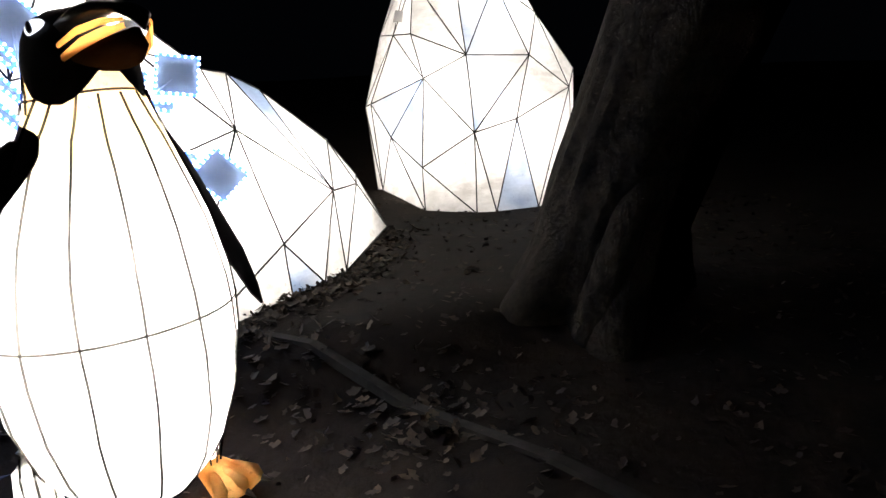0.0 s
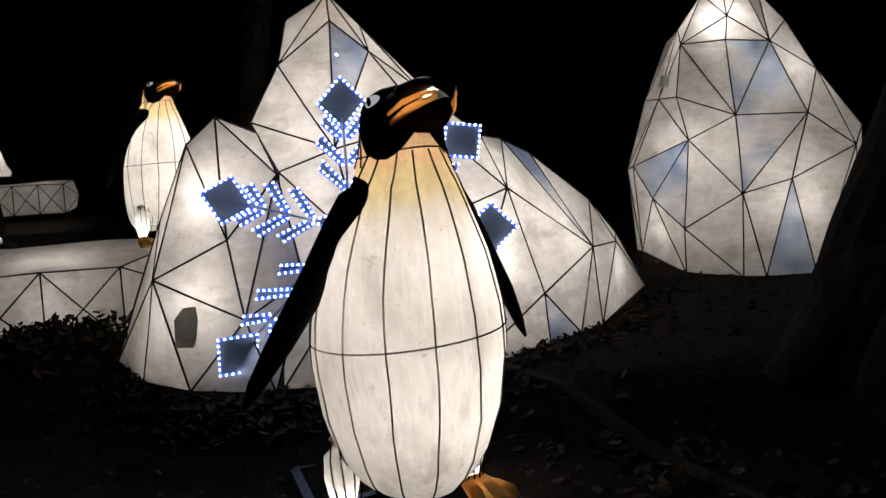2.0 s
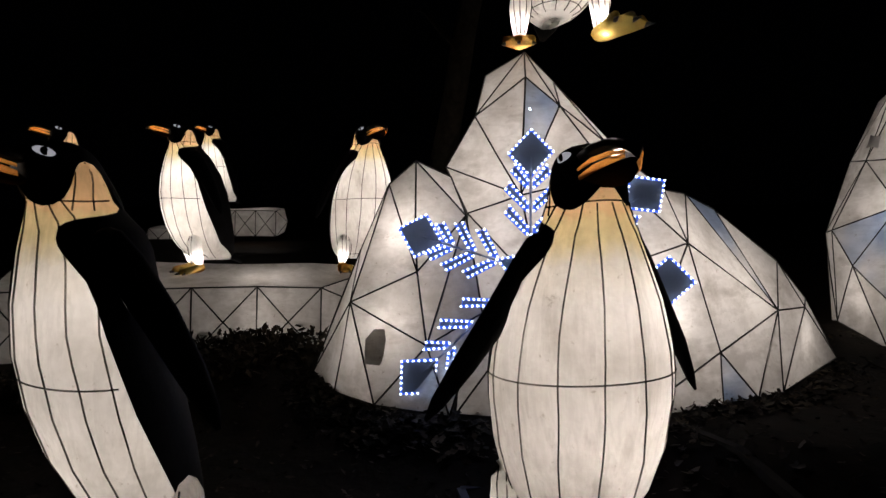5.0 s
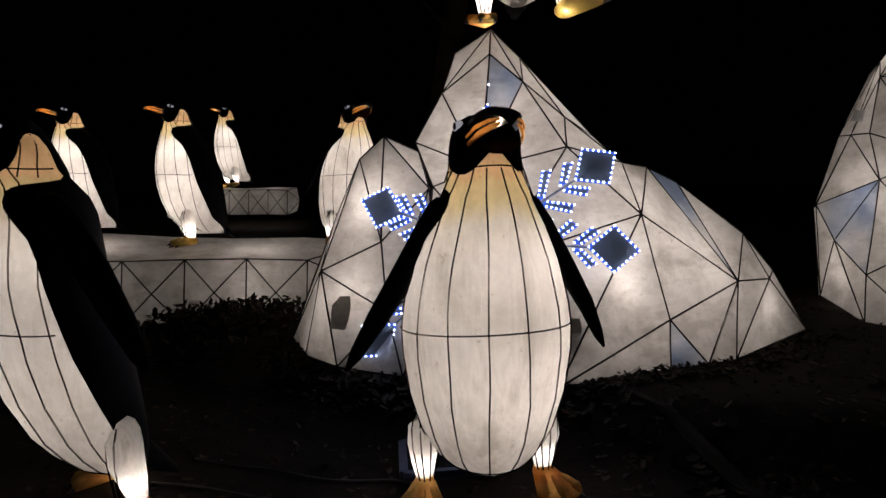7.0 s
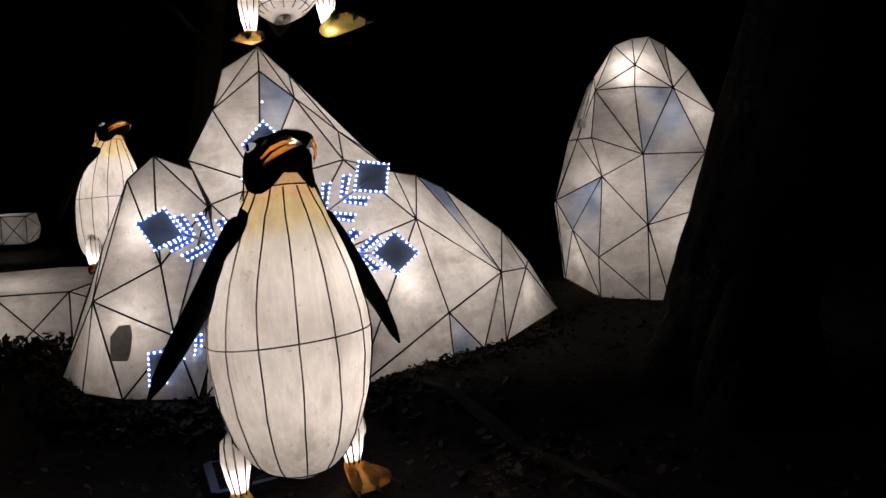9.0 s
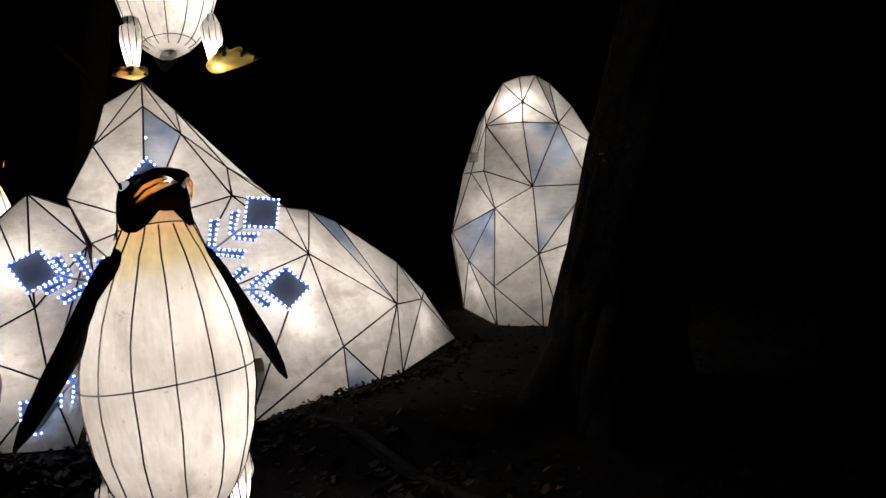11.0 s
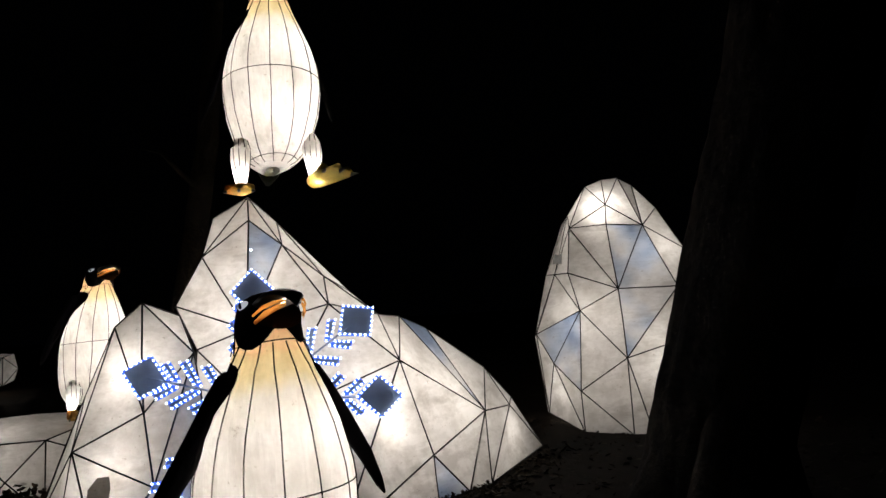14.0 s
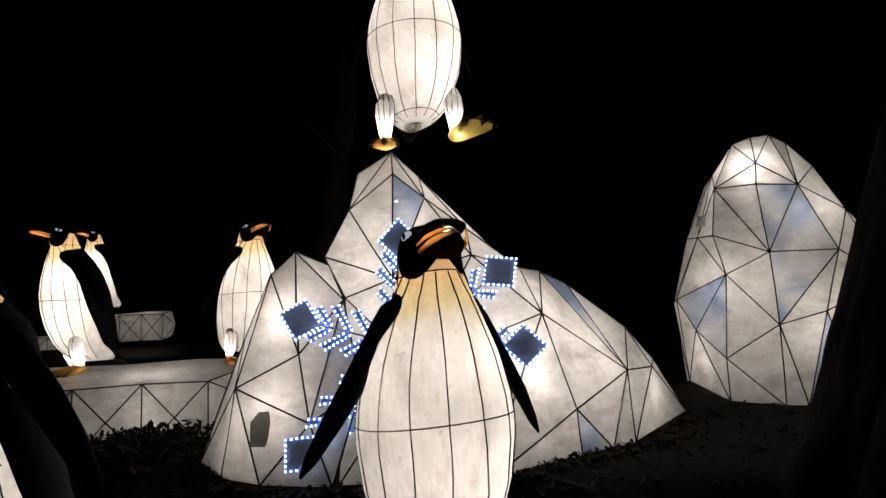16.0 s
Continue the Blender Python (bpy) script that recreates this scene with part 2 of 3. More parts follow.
def faceted(ob, nodes, faces, behind, blue=(), rod=0.007, no_rod=(), back_mat=None):
    """A lantern of cloth triangles on welded rods. faces: names of three nodes; behind: the point at its back to which its rim closes."""
    faces = [f.split() for f in faces]
    middle = sum((Vector(p) for p in nodes.values()), Vector()) / len(nodes)
    heart = (middle + Vector(behind)) / 2
    edges, count = {}, {}
    for f in faces:
        p = [Vector(nodes[k]) for k in f]
        if (p[1] - p[0]).cross(p[2] - p[0]).dot(sum(p, Vector()) / 3 - heart) < 0:
            f.reverse()
        dyed = " ".join(sorted(f)) in blue
        panel(*(nodes[k] for k in f), ob, ICE_BLUE if dyed else ICE, label="white cloth panel with blue dye" if dyed else "")
        for k in range(3):
            e = tuple(sorted((f[k], f[(k + 1) % 3])))
            edges[e] = edges.get(e, 0) + 1
    for e, seen in edges.items():
        if e in no_rod:
            continue
        a, b = Vector(nodes[e[0]]), Vector(nodes[e[1]])
        mid = (a + b) / 2 + Vector((noise.noise(a * 3 + b), noise.noise(b * 3 + a), 0)) * 0.012 * (b - a).length
        part("rod", tube(bmesh.new(), (a, mid, b), rod), WIRE, ob)
        if seen == 1:
            panel(nodes[e[0]], nodes[e[1]], behind, ob, back_mat or ICE, sag=0.0, steps=2)
    return ob


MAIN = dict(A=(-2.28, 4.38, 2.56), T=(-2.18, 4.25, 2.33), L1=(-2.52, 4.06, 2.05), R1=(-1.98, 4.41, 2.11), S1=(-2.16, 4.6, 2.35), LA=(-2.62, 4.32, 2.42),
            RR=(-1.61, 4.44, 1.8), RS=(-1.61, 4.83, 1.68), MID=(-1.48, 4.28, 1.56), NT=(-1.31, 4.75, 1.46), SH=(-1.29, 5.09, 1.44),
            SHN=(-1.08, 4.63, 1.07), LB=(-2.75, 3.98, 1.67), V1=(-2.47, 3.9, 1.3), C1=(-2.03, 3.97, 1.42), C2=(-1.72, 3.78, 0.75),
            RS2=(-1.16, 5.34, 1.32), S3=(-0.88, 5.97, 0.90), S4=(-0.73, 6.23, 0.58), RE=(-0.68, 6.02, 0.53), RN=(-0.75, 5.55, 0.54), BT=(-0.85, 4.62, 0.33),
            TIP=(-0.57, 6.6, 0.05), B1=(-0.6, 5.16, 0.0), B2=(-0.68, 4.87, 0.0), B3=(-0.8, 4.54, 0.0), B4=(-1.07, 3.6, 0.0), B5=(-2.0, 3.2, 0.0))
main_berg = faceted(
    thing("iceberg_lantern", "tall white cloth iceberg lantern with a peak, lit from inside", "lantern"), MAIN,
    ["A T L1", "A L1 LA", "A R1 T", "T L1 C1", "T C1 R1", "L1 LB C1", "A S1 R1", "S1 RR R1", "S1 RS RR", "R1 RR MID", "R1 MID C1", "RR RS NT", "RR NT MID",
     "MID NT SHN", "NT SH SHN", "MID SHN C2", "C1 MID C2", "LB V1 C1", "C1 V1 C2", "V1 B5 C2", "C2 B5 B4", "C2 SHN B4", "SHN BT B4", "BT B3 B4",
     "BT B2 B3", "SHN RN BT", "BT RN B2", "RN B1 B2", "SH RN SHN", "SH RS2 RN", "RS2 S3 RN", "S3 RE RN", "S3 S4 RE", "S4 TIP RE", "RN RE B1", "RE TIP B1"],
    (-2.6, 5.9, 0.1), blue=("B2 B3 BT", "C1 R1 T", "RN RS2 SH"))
for place, watts in (((-2.4, 4.6, 1.6), 17), ((-2.2, 4.5, 0.9), 17), ((-1.5, 4.65, 0.75), 13), ((-1.3, 5.35, 0.55), 12), ((-0.85, 5.95, 0.3), 2.2), ((-1.19, 4.36, 0.52), 2.6)):
    bulb(main_berg, place, watts)

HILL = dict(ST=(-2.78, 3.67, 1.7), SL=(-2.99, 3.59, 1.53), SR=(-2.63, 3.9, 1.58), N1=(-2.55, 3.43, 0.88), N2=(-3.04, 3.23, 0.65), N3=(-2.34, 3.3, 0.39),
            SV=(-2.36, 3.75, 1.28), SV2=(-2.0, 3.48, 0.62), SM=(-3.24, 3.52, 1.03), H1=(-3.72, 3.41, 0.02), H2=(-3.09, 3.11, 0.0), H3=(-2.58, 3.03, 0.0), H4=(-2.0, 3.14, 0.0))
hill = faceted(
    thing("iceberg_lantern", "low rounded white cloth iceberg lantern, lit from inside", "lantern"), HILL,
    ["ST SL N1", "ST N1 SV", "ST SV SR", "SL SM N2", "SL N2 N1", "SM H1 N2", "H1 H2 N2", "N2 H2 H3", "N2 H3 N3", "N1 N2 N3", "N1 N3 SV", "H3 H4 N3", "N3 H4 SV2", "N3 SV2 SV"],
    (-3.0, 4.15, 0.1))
for place, watts in (((-2.82, 3.72, 1.1), 8), ((-2.75, 3.5, 0.4), 7)):
    bulb(hill, place, watts)

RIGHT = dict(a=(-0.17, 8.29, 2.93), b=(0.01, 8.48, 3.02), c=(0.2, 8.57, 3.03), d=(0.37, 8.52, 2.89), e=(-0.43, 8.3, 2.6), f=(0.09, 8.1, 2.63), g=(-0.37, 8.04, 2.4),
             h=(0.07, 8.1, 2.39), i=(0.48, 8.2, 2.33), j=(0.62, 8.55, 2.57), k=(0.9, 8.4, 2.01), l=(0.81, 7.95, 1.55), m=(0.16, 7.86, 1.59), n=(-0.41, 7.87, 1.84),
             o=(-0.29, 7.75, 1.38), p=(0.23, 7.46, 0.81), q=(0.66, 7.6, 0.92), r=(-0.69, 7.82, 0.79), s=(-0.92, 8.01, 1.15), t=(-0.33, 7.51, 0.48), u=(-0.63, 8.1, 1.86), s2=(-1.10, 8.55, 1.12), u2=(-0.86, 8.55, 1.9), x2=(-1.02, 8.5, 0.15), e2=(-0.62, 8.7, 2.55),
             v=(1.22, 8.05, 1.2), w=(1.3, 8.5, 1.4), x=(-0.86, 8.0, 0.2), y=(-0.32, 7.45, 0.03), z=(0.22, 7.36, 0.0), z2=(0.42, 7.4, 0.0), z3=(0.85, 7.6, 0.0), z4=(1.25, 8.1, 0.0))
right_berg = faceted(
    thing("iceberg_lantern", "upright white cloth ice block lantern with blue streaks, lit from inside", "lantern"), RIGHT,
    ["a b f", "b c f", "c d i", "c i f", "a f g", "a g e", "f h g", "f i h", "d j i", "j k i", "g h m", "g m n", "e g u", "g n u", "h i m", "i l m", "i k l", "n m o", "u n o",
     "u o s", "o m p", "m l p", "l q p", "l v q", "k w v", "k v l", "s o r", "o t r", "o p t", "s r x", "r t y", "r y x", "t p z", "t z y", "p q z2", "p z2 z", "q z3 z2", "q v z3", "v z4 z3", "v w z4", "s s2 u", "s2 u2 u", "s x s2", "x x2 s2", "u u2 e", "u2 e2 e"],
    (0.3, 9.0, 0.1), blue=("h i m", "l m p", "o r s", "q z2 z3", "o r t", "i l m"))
for place, watts in (((0.0, 8.3, 2.55), 8), ((0.5, 8.4, 1.9), 5.5), ((-0.2, 8.15, 1.2), 10), ((0.5, 8.0, 0.7), 10), ((-0.45, 7.95, 0.5), 3)):
    bulb(right_berg, place, watts)

# repair patches on the cloth
for centre, w, h, lean in (((-2.70, 3.16, 0.36), 0.15, 0.26, 0.12), ((-1.14, 3.84, 0.30), 0.14, 0.2, 0.1)):
    bm = bmesh.new()
    side, up = Vector((0.75, 0.6, 0)), Vector((-0.25, 0.3, 1)).normalized()
    rim = [(-0.5, -0.45), (0.35, -0.5), (0.5, 0.2), (0.42, 0.5), (-0.1, 0.5), (-0.5, 0.22)]
    vs = [bm.verts.new(Vector(centre) + side * (u * w) + up * (v * h)) for u, v in rim]
    f = bm.faces.new(vs)
    bmesh.ops.solidify(bm, geom=[f], thickness=0.004)
    tagged(link("cloth_patch", bm, PATCH), "grey square repair patch glued on iceberg cloth", "patch")


# clear tape and a brown stain on the upright ice block; a glossy tape strip on the big penguin
TAPE = solid("clear_tape", (0.75, 0.76, 0.78), (0.88, 0.88, 0.9), 16, 0.15, 0.01)
bm = bmesh.new()
tape = [bm.verts.new((-0.6 + u * 0.09 + 0.02 * v, 7.93 + 0.05 * u + 0.02 * ((i * 7) % 3), 1.97 + v * 0.13)) for i, (u, v) in enumerate(((0, 0), (0.5, 0.1), (1, 0), (0.1, 0.5), (0.6, 0.45), (1.0, 0.6), (0.2, 1), (0.6, 0.9), (1.05, 1.0)))]
for a in (0, 1, 3, 4):
    bm.faces.new((tape[a], tape[a + 1], tape[a + 4], tape[a + 3]))
tagged(link("tape_strip", bm, TAPE), "crumpled clear tape stuck on the ice block cloth", "tape")

# ---- floes ----
def floe(label, front, back, base_drop, cells, watts, seed):
    """A flat slab lantern. front, back: its upper edges, from end to end."""
    ob = thing("ice_floe_lantern", label, "lantern", group="ice floes")
    (a, b), (c, d) = [[Vector(p) for p in e] for e in (front, back)]
    down = Vector((0, 0, -base_drop))
    lean = (a + b - c - d).normalized() * 0.06
    rng = random.Random(seed)
    tops = [a.lerp(b, i / cells) + Vector((0, 0, rng.uniform(-0.02, 0.02))) for i in range(cells + 1)]
    lows = [p + down + lean for p in tops]
    rears = [c.lerp(d, i / cells) + Vector((0, 0, rng.uniform(-0.02, 0.02))) for i in range(cells + 1)]
    rods = set()

    def tri(p, q, r, rodded=True):
        panel(p, q, r, ob, ICE, sag=0.03)
        for s, t in ((p, q), (q, r), (r, p)):
            if rodded:
                rods.add(tuple(sorted((tuple(s), tuple(t)))))

    for i in range(cells):
        mid = (tops[i] + tops[i + 1] + lows[i] + lows[i + 1]) / 4 + lean * 0.4
        for p, q in ((tops[i], lows[i]), (lows[i], lows[i + 1]), (lows[i + 1], tops[i + 1]), (tops[i + 1], tops[i])):
            tri(p, q, mid)
        tri(tops[i], tops[i + 1], rears[i], False), tri(tops[i + 1], rears[i + 1], rears[i], False)
        tri(rears[i], rears[i + 1], rears[i] + down, False), tri(rears[i + 1], rears[i + 1] + down, rears[i] + down, False)
    for p, l0, r in ((tops[0], lows[0], rears[0]), (tops[-1], lows[-1], rears[-1])):
        out = (p - tops[len(tops) // 2]).normalized() * 0.14
        m = (p + l0 + r + r + down) / 4 + out
        for s, t in ((p, l0), (l0, r + down), (r + down, r), (r, p)):
            tri(s, t, m)
    for s, t in sorted(rods):
        part("rod", tube(bmesh.new(), (s, t), 0.007, 5), WIRE, ob)
    n = max(1, cells // 2)
    for i in range(n):
        u = (i + 0.5) / n
        bulb(ob, (a.lerp(b, u) + c.lerp(d, u)) / 2 + down * 0.55, watts)
    return ob


floe("long low white cloth ice floe lantern, lit from inside", ((-6.25, 1.75, 0.66), (-4.35, 4.0, 0.66)), ((-7.3, 2.4, 0.92), (-4.5, 4.95, 0.80)), 0.62, 5, 7.0, 3)
floe("small far white cloth ice floe lantern, lit from inside", ((-10.84, 6.28, 1.58), (-9.77, 7.28, 1.56)), ((-11.32, 6.78, 1.66), (-10.22, 7.78, 1.64)), 0.46, 4, 2.0, 5)
floe("small far white cloth ice floe lantern, lit from inside", ((-12.7, 6.3, 1.3), (-12.1, 6.9, 1.3)), ((-13.1, 6.7, 1.36), (-12.5, 7.3, 1.36)), 0.4, 2, 2.0, 7)


# ---- penguin lanterns ----
H = 1.6
FRONT = [(0.09, 0.0), (0.105, 0.05), (0.13, 0.105), (0.17, 0.15), (0.22, 0.19), (0.32, 0.235), (0.43, 0.262), (0.54, 0.27), (0.65, 0.26), (0.76, 0.235), (0.82, 0.216), (0.865, 0.204), (0.90, 0.205), (0.94, 0.21), (0.955, 0.17)]
BACK = [(0.09, -0.19), (0.13, -0.20), (0.22, -0.20), (0.32, -0.19), (0.43, -0.175), (0.54, -0.155), (0.65, -0.12), (0.76, -0.06), (0.82, -0.01), (0.865, 0.025), (0.90, 0.035), (0.94, 0.05), (0.955, 0.09)]
WIDE = [(0.09, 0.035), (0.10, 0.07), (0.12, 0.112), (0.16, 0.15), (0.22, 0.178), (0.32, 0.208), (0.46, 0.226), (0.56, 0.214), (0.66, 0.184), (0.76, 0.137), (0.82, 0.108), (0.865, 0.092), (0.90, 0.087), (0.94, 0.083), (0.955, 0.05)]
# how far round from the front the white cloth reaches: cut in by the black shoulder, wide again at the ear patch
SPLIT = [(0.09, 150), (0.2, 112), (0.45, 96), (0.62, 90), (0.70, 80), (0.74, 68), (0.765, 60), (0.79, 57), (0.81, 61), (0.822, 72), (0.83, 98), (0.838, 130), (0.85, 146), (0.955, 146)]
# the lower rim of the black mask, by the angle from the front: a notch at the throat, a lobe at the cheek, up round the ear patch
RIM = [(0, 0.902), (10, 0.897), (20, 0.88), (32, 0.862), (45, 0.853), (60, 0.855), (75, 0.868), (88, 0.893), (100, 0.922), (112, 0.942), (125, 0.948), (136, 0.94), (146, 0.90), (152, 0.84), (180, 0.83)]
SKULL = [(0.83, 0.093, 0.105), (0.865, 0.096, 0.114), (0.90, 0.091, 0.122), (0.93, 0.088, 0.132), (0.95, 0.084, 0.137), (0.967, 0.076, 0.14), (0.98, 0.062, 0.14), (0.99, 0.04, 0.138), (0.996, 0.004, 0.136)]


def skin(zf, degrees, grow=0.0, deep=1.0):
    """A point on the body at a height (share of the whole) and an angle from the front."""
    f, b, w = curve_at(FRONT, zf), curve_at(BACK, zf) + (1 - deep) * curve_at([(0.1, 0.12), (0.6, 0.10), (0.8, 0.0)], zf), curve_at(WIDE, zf)
    a = radians(degrees)
    rx, ry = w + grow, (f - b) / 2 + grow
    return Vector((math.sin(a) * rx * H, -((f + b) / 2 + math.cos(a) * ry) * H, zf * H))


HEIGHTS = [0.09, 0.097, 0.105, 0.117, 0.13, 0.15, 0.17, 0.195, 0.22, 0.27, 0.32, 0.375, 0.43, 0.485, 0.54, 0.595, 0.65, 0.70, 0.72, 0.74, 0.755, 0.77, 0.785, 0.80, 0.81, 0.818, 0.824, 0.829, 0.834, 0.84, 0.85, 0.865, 0.885, 0.90, 0.92, 0.94, 0.955]


def penguin(label, m, spread=1.0, lifted=False, watts=1.0, head_turn=0.0, lean=0.0, leg_back=0.0, deep=1.0):
    ob = thing("penguin_lantern", label, "lantern", m, "penguin lanterns")
    # belly and back cloth
    for name, mat, front_side in (("belly", BELLY, True), ("back", BLACK, False)):
        bm = bmesh.new()
        steps = 26
        rows = []
        for z in HEIGHTS:
            s = curve_at(SPLIT, z)
            lo, hi = (-s, s) if front_side else (s, 360 - s)
            row = []
            for k in range(steps + 1):
                deg = lo + (hi - lo) * k / steps
                pucker = 0.0 if not front_side else 0.0025 * noise.noise((deg * 0.11, z * 6, 4.0))
                row.append(bm.verts.new(skin(z, deg, pucker, deep)))
            rows.append(row)
        for r, s in zip(rows, rows[1:]):
            for k in range(steps):
                bm.faces.new((r[k], r[k + 1], s[k + 1], s[k]))
        if front_side:
            bm.faces.new(rows[0])
        part(name, bm, mat, ob, "white cloth belly dyed yellow at the neck" if front_side else "black cloth back")
    # wire ribs under the cloth, up the belly and round it
    for deg in (-84, -60, -35, -10, 16, 42, 66, 86):
        pts = [skin(z, deg * (1 if z < 0.8 else 1 - 0.3 * (z - 0.8) / 0.1) + 2.0 * noise.noise((deg, z * 5, 0.5)), 0.003, deep) for z in HEIGHTS[2:32] if abs(deg) < curve_at(SPLIT, z)]
        part("rib", tube(bmesh.new(), pts, 0.0036, 5), RIB, ob)
    for deg in (-128, -104, 104, 128):
        part("rib", tube(bmesh.new(), [skin(z, deg - math.copysign(26 * (0.94 - z) / 0.1, deg), 0.003, deep) for z in (0.843, 0.87, 0.90, 0.92, 0.945)], 0.0034, 5), RIB, ob)
    for z, lim in ((0.493, 94), (0.866, 138), (0.125, 70)):
        pts = [skin(z + 0.004 * math.cos(radians(d * 2)), d, 0.003, deep) for d in range(-lim, lim + 1, 8)]
        part("hoop", tube(bmesh.new(), pts, 0.0034, 5), RIB, ob)
    # head: a black mask drawn over the top of the neck
    bm = bmesh.new()
    rows = []
    for k in range(72):
        deg = 5.0 * k
        low = curve_at(RIM, deg if deg <= 180 else 360 - deg)
        row = []
        for i in range(15):
            z = low + (0.996 - low) * (i / 14) ** 0.85
            r, mid = curve_at([(a, b) for a, b, c in SKULL], z), curve_at([(a, c) for a, b, c in SKULL], z)
            r += 0.0012 * noise.noise((deg * 0.05, z * 30, 2.0))
            row.append(bm.verts.new((math.sin(radians(deg)) * r * H, -(mid + math.cos(radians(deg)) * r * 1.04) * H, z * H)))
        rows.append(row)
    for r, s in zip(rows, rows[1:] + rows[:1]):
        for i in range(14):
            bm.faces.new((r[i], s[i], s[i + 1], r[i + 1]))
    bm.faces.new([r[-1] for r in rows])
    part("head", bm, BLACK, ob, "black cloth head")
    # beak: black top, orange stripes at its sides, dark brown lower half
    bm = bmesh.new()
    tube(bm, [(0, -0.17 * H, 0.964 * H), (0, -0.215 * H, 0.976 * H), (0, -0.255 * H, 0.982 * H), (0, -0.29 * H, 0.977 * H), (0, -0.308 * H, 0.962 * H), (0, -0.315 * H, 0.95 * H)],
         [0.062 * H, 0.058 * H, 0.047 * H, 0.031 * H, 0.015 * H, 0.003 * H], 12, flat=0.32)
    beak = part("beak", bm, BEAK_BLACK, ob, "hooked black beak")
    for sx in (-1, 1):
        for drop, inward, r in ((0.0, 0.0, 0.0048), (0.0165, 0.003, 0.0072)):
            bm = bmesh.new()
            pts = [(sx * (0.07 - inward) * H, -0.185 * H, (0.942 - drop) * H), (sx * (0.061 - inward) * H, -0.23 * H, (0.957 - drop) * H), (sx * (0.042 - inward) * H, -0.268 * H, (0.965 - drop * 0.8) * H), (sx * 0.02 * H, -0.3 * H, (0.966 - drop * 0.5) * H)]
            rows = []
            for (x, y, z), w in zip(pts, (0.8, 1.15, 1.0, 0.5)):
                w *= r * H
                rows.append([bm.verts.new((x + sx * o * w, y, z + h * w)) for h, o in ((1, -0.5), (0.5, 0.1), (-0.5, 0.1), (-1, -0.5))])
            for a, b in zip(rows, rows[1:]):
                for k in range(3):
                    bm.faces.new((a[k], a[k + 1], b[k + 1], b[k]))
            part("stripe", bm, ORANGE, beak, "orange cloth beak stripe")
    bm = bmesh.new()
    tube(bm, [(0, -0.16 * H, 0.92 * H), (0, -0.215 * H, 0.925 * H), (0, -0.26 * H, 0.938 * H), (0, -0.295 * H, 0.954 * H)], [0.054 * H, 0.049 * H, 0.034 * H, 0.006 * H], 12, flat=0.32)
    part("lower_beak", bm, BROWN, beak, "brown cloth lower beak")
    bulb(ob, (0, -0.252 * H, 0.943 * H), 0.42 * watts, (1.0, 0.8, 0.6), 0.01, "beak_bulb")
    for sx in (-1, 1):
        bm = bmesh.new()
        ball(bm, (sx * 0.079 * H, -0.163 * H, 0.964 * H), (0.006 * H, 0.021 * H, 0.0095 * H), 14, 8)
        for v in bm.verts:
            v.co.x -= sx * 9.0 * (v.co.y + 0.163 * H) ** 2 + sx * 0.28 * -(v.co.y + 0.163 * H)
            v.co.z -= 0.25 * (v.co.y + 0.163 * H)
        eye = part("eye", bm, EYE, ob, "white almond eye")
        bm = bmesh.new()
        ball(bm, (sx * 0.0825 * H, -0.163 * H, 0.964 * H), (0.0045 * H, 0.0085 * H, 0.009 * H), 10, 8)
        part("pupil", bm, BEAK_BLACK, eye, "black pupil")
    for o in ob.children_recursive:
        if o.name.split(".")[0] in ("beak", "stripe", "lower_beak"):
            o.data.transform(Matrix.Translation((0, -0.03 * H, -0.008 * H)))
    turned = Matrix.Translation((0, -0.145 * H, 0)) @ Matrix.Rotation(radians(head_turn), 4, "Z") @ Matrix.Translation((0, 0.145 * H, 0))
    for o in ob.children_recursive:
        if o.name.split(".")[0] in ("head", "beak", "stripe", "lower_beak", "eye", "pupil"):
            o.data.transform(turned)
        elif o.name.split(".")[0] == "beak_bulb":
            o.location = turned @ o.location
    # flippers
    for sx in (-1, 1):
        bm = bmesh.new()
        side_path = ((0.100, -0.10, 0.80), (0.128, -0.09, 0.757), (0.192, -0.06, 0.655), (0.275, -0.01, 0.53), (0.377, 0.075, 0.372)) if sx < 0 else ((0.10, -0.10, 0.795), (0.13, -0.085, 0.755), (0.208, -0.03, 0.645), (0.284, 0.012, 0.53), (0.35, 0.046, 0.392))
        spine = []
        for k, (x, y, z) in enumerate(side_path):
            x0 = curve_at(WIDE, z) + 0.012
            y0 = -(curve_at(FRONT, z) + curve_at(BACK, z)) / 2 + 0.01 + 0.028 * k
            spine.append(Vector((sx * (x0 + (x - x0) * spread), y0 + (y - y0) * spread, z)) * H)
        broad = Vector((sx * 0.85 * spread, 0.5 + 0.5 * (1 - spread), 0.12)).normalized()
        rows = []
        for t, w, th in ((0, 0.012, 0.010), (0.04, 0.026, 0.017), (0.14, 0.036, 0.02), (0.32, 0.038, 0.019), (0.55, 0.035, 0.016), (0.78, 0.029, 0.012), (0.93, 0.019, 0.008), (1.0, 0.005, 0.003)):
            w *= 1.0 + 0.35 * (1 - spread)
            f = t * 4
            k = min(3, int(f))
            c = spine[k].lerp(spine[k + 1], f - k)
            way = (spine[k + 1] - spine[k]).normalized()
            a1 = (broad - way * broad.dot(way)).normalized()
            a2 = way.cross(a1)
            rows.append([bm.verts.new(c + a1 * (math.cos(a) * w * H) + a2 * (math.sin(a) * th * H)) for a in [q * math.pi / 6 for q in range(12)]])
        for r, s in zip(rows, rows[1:]):
            for k in range(12):
                bm.faces.new((r[k], r[(k + 1) % 12], s[(k + 1) % 12], s[k]))
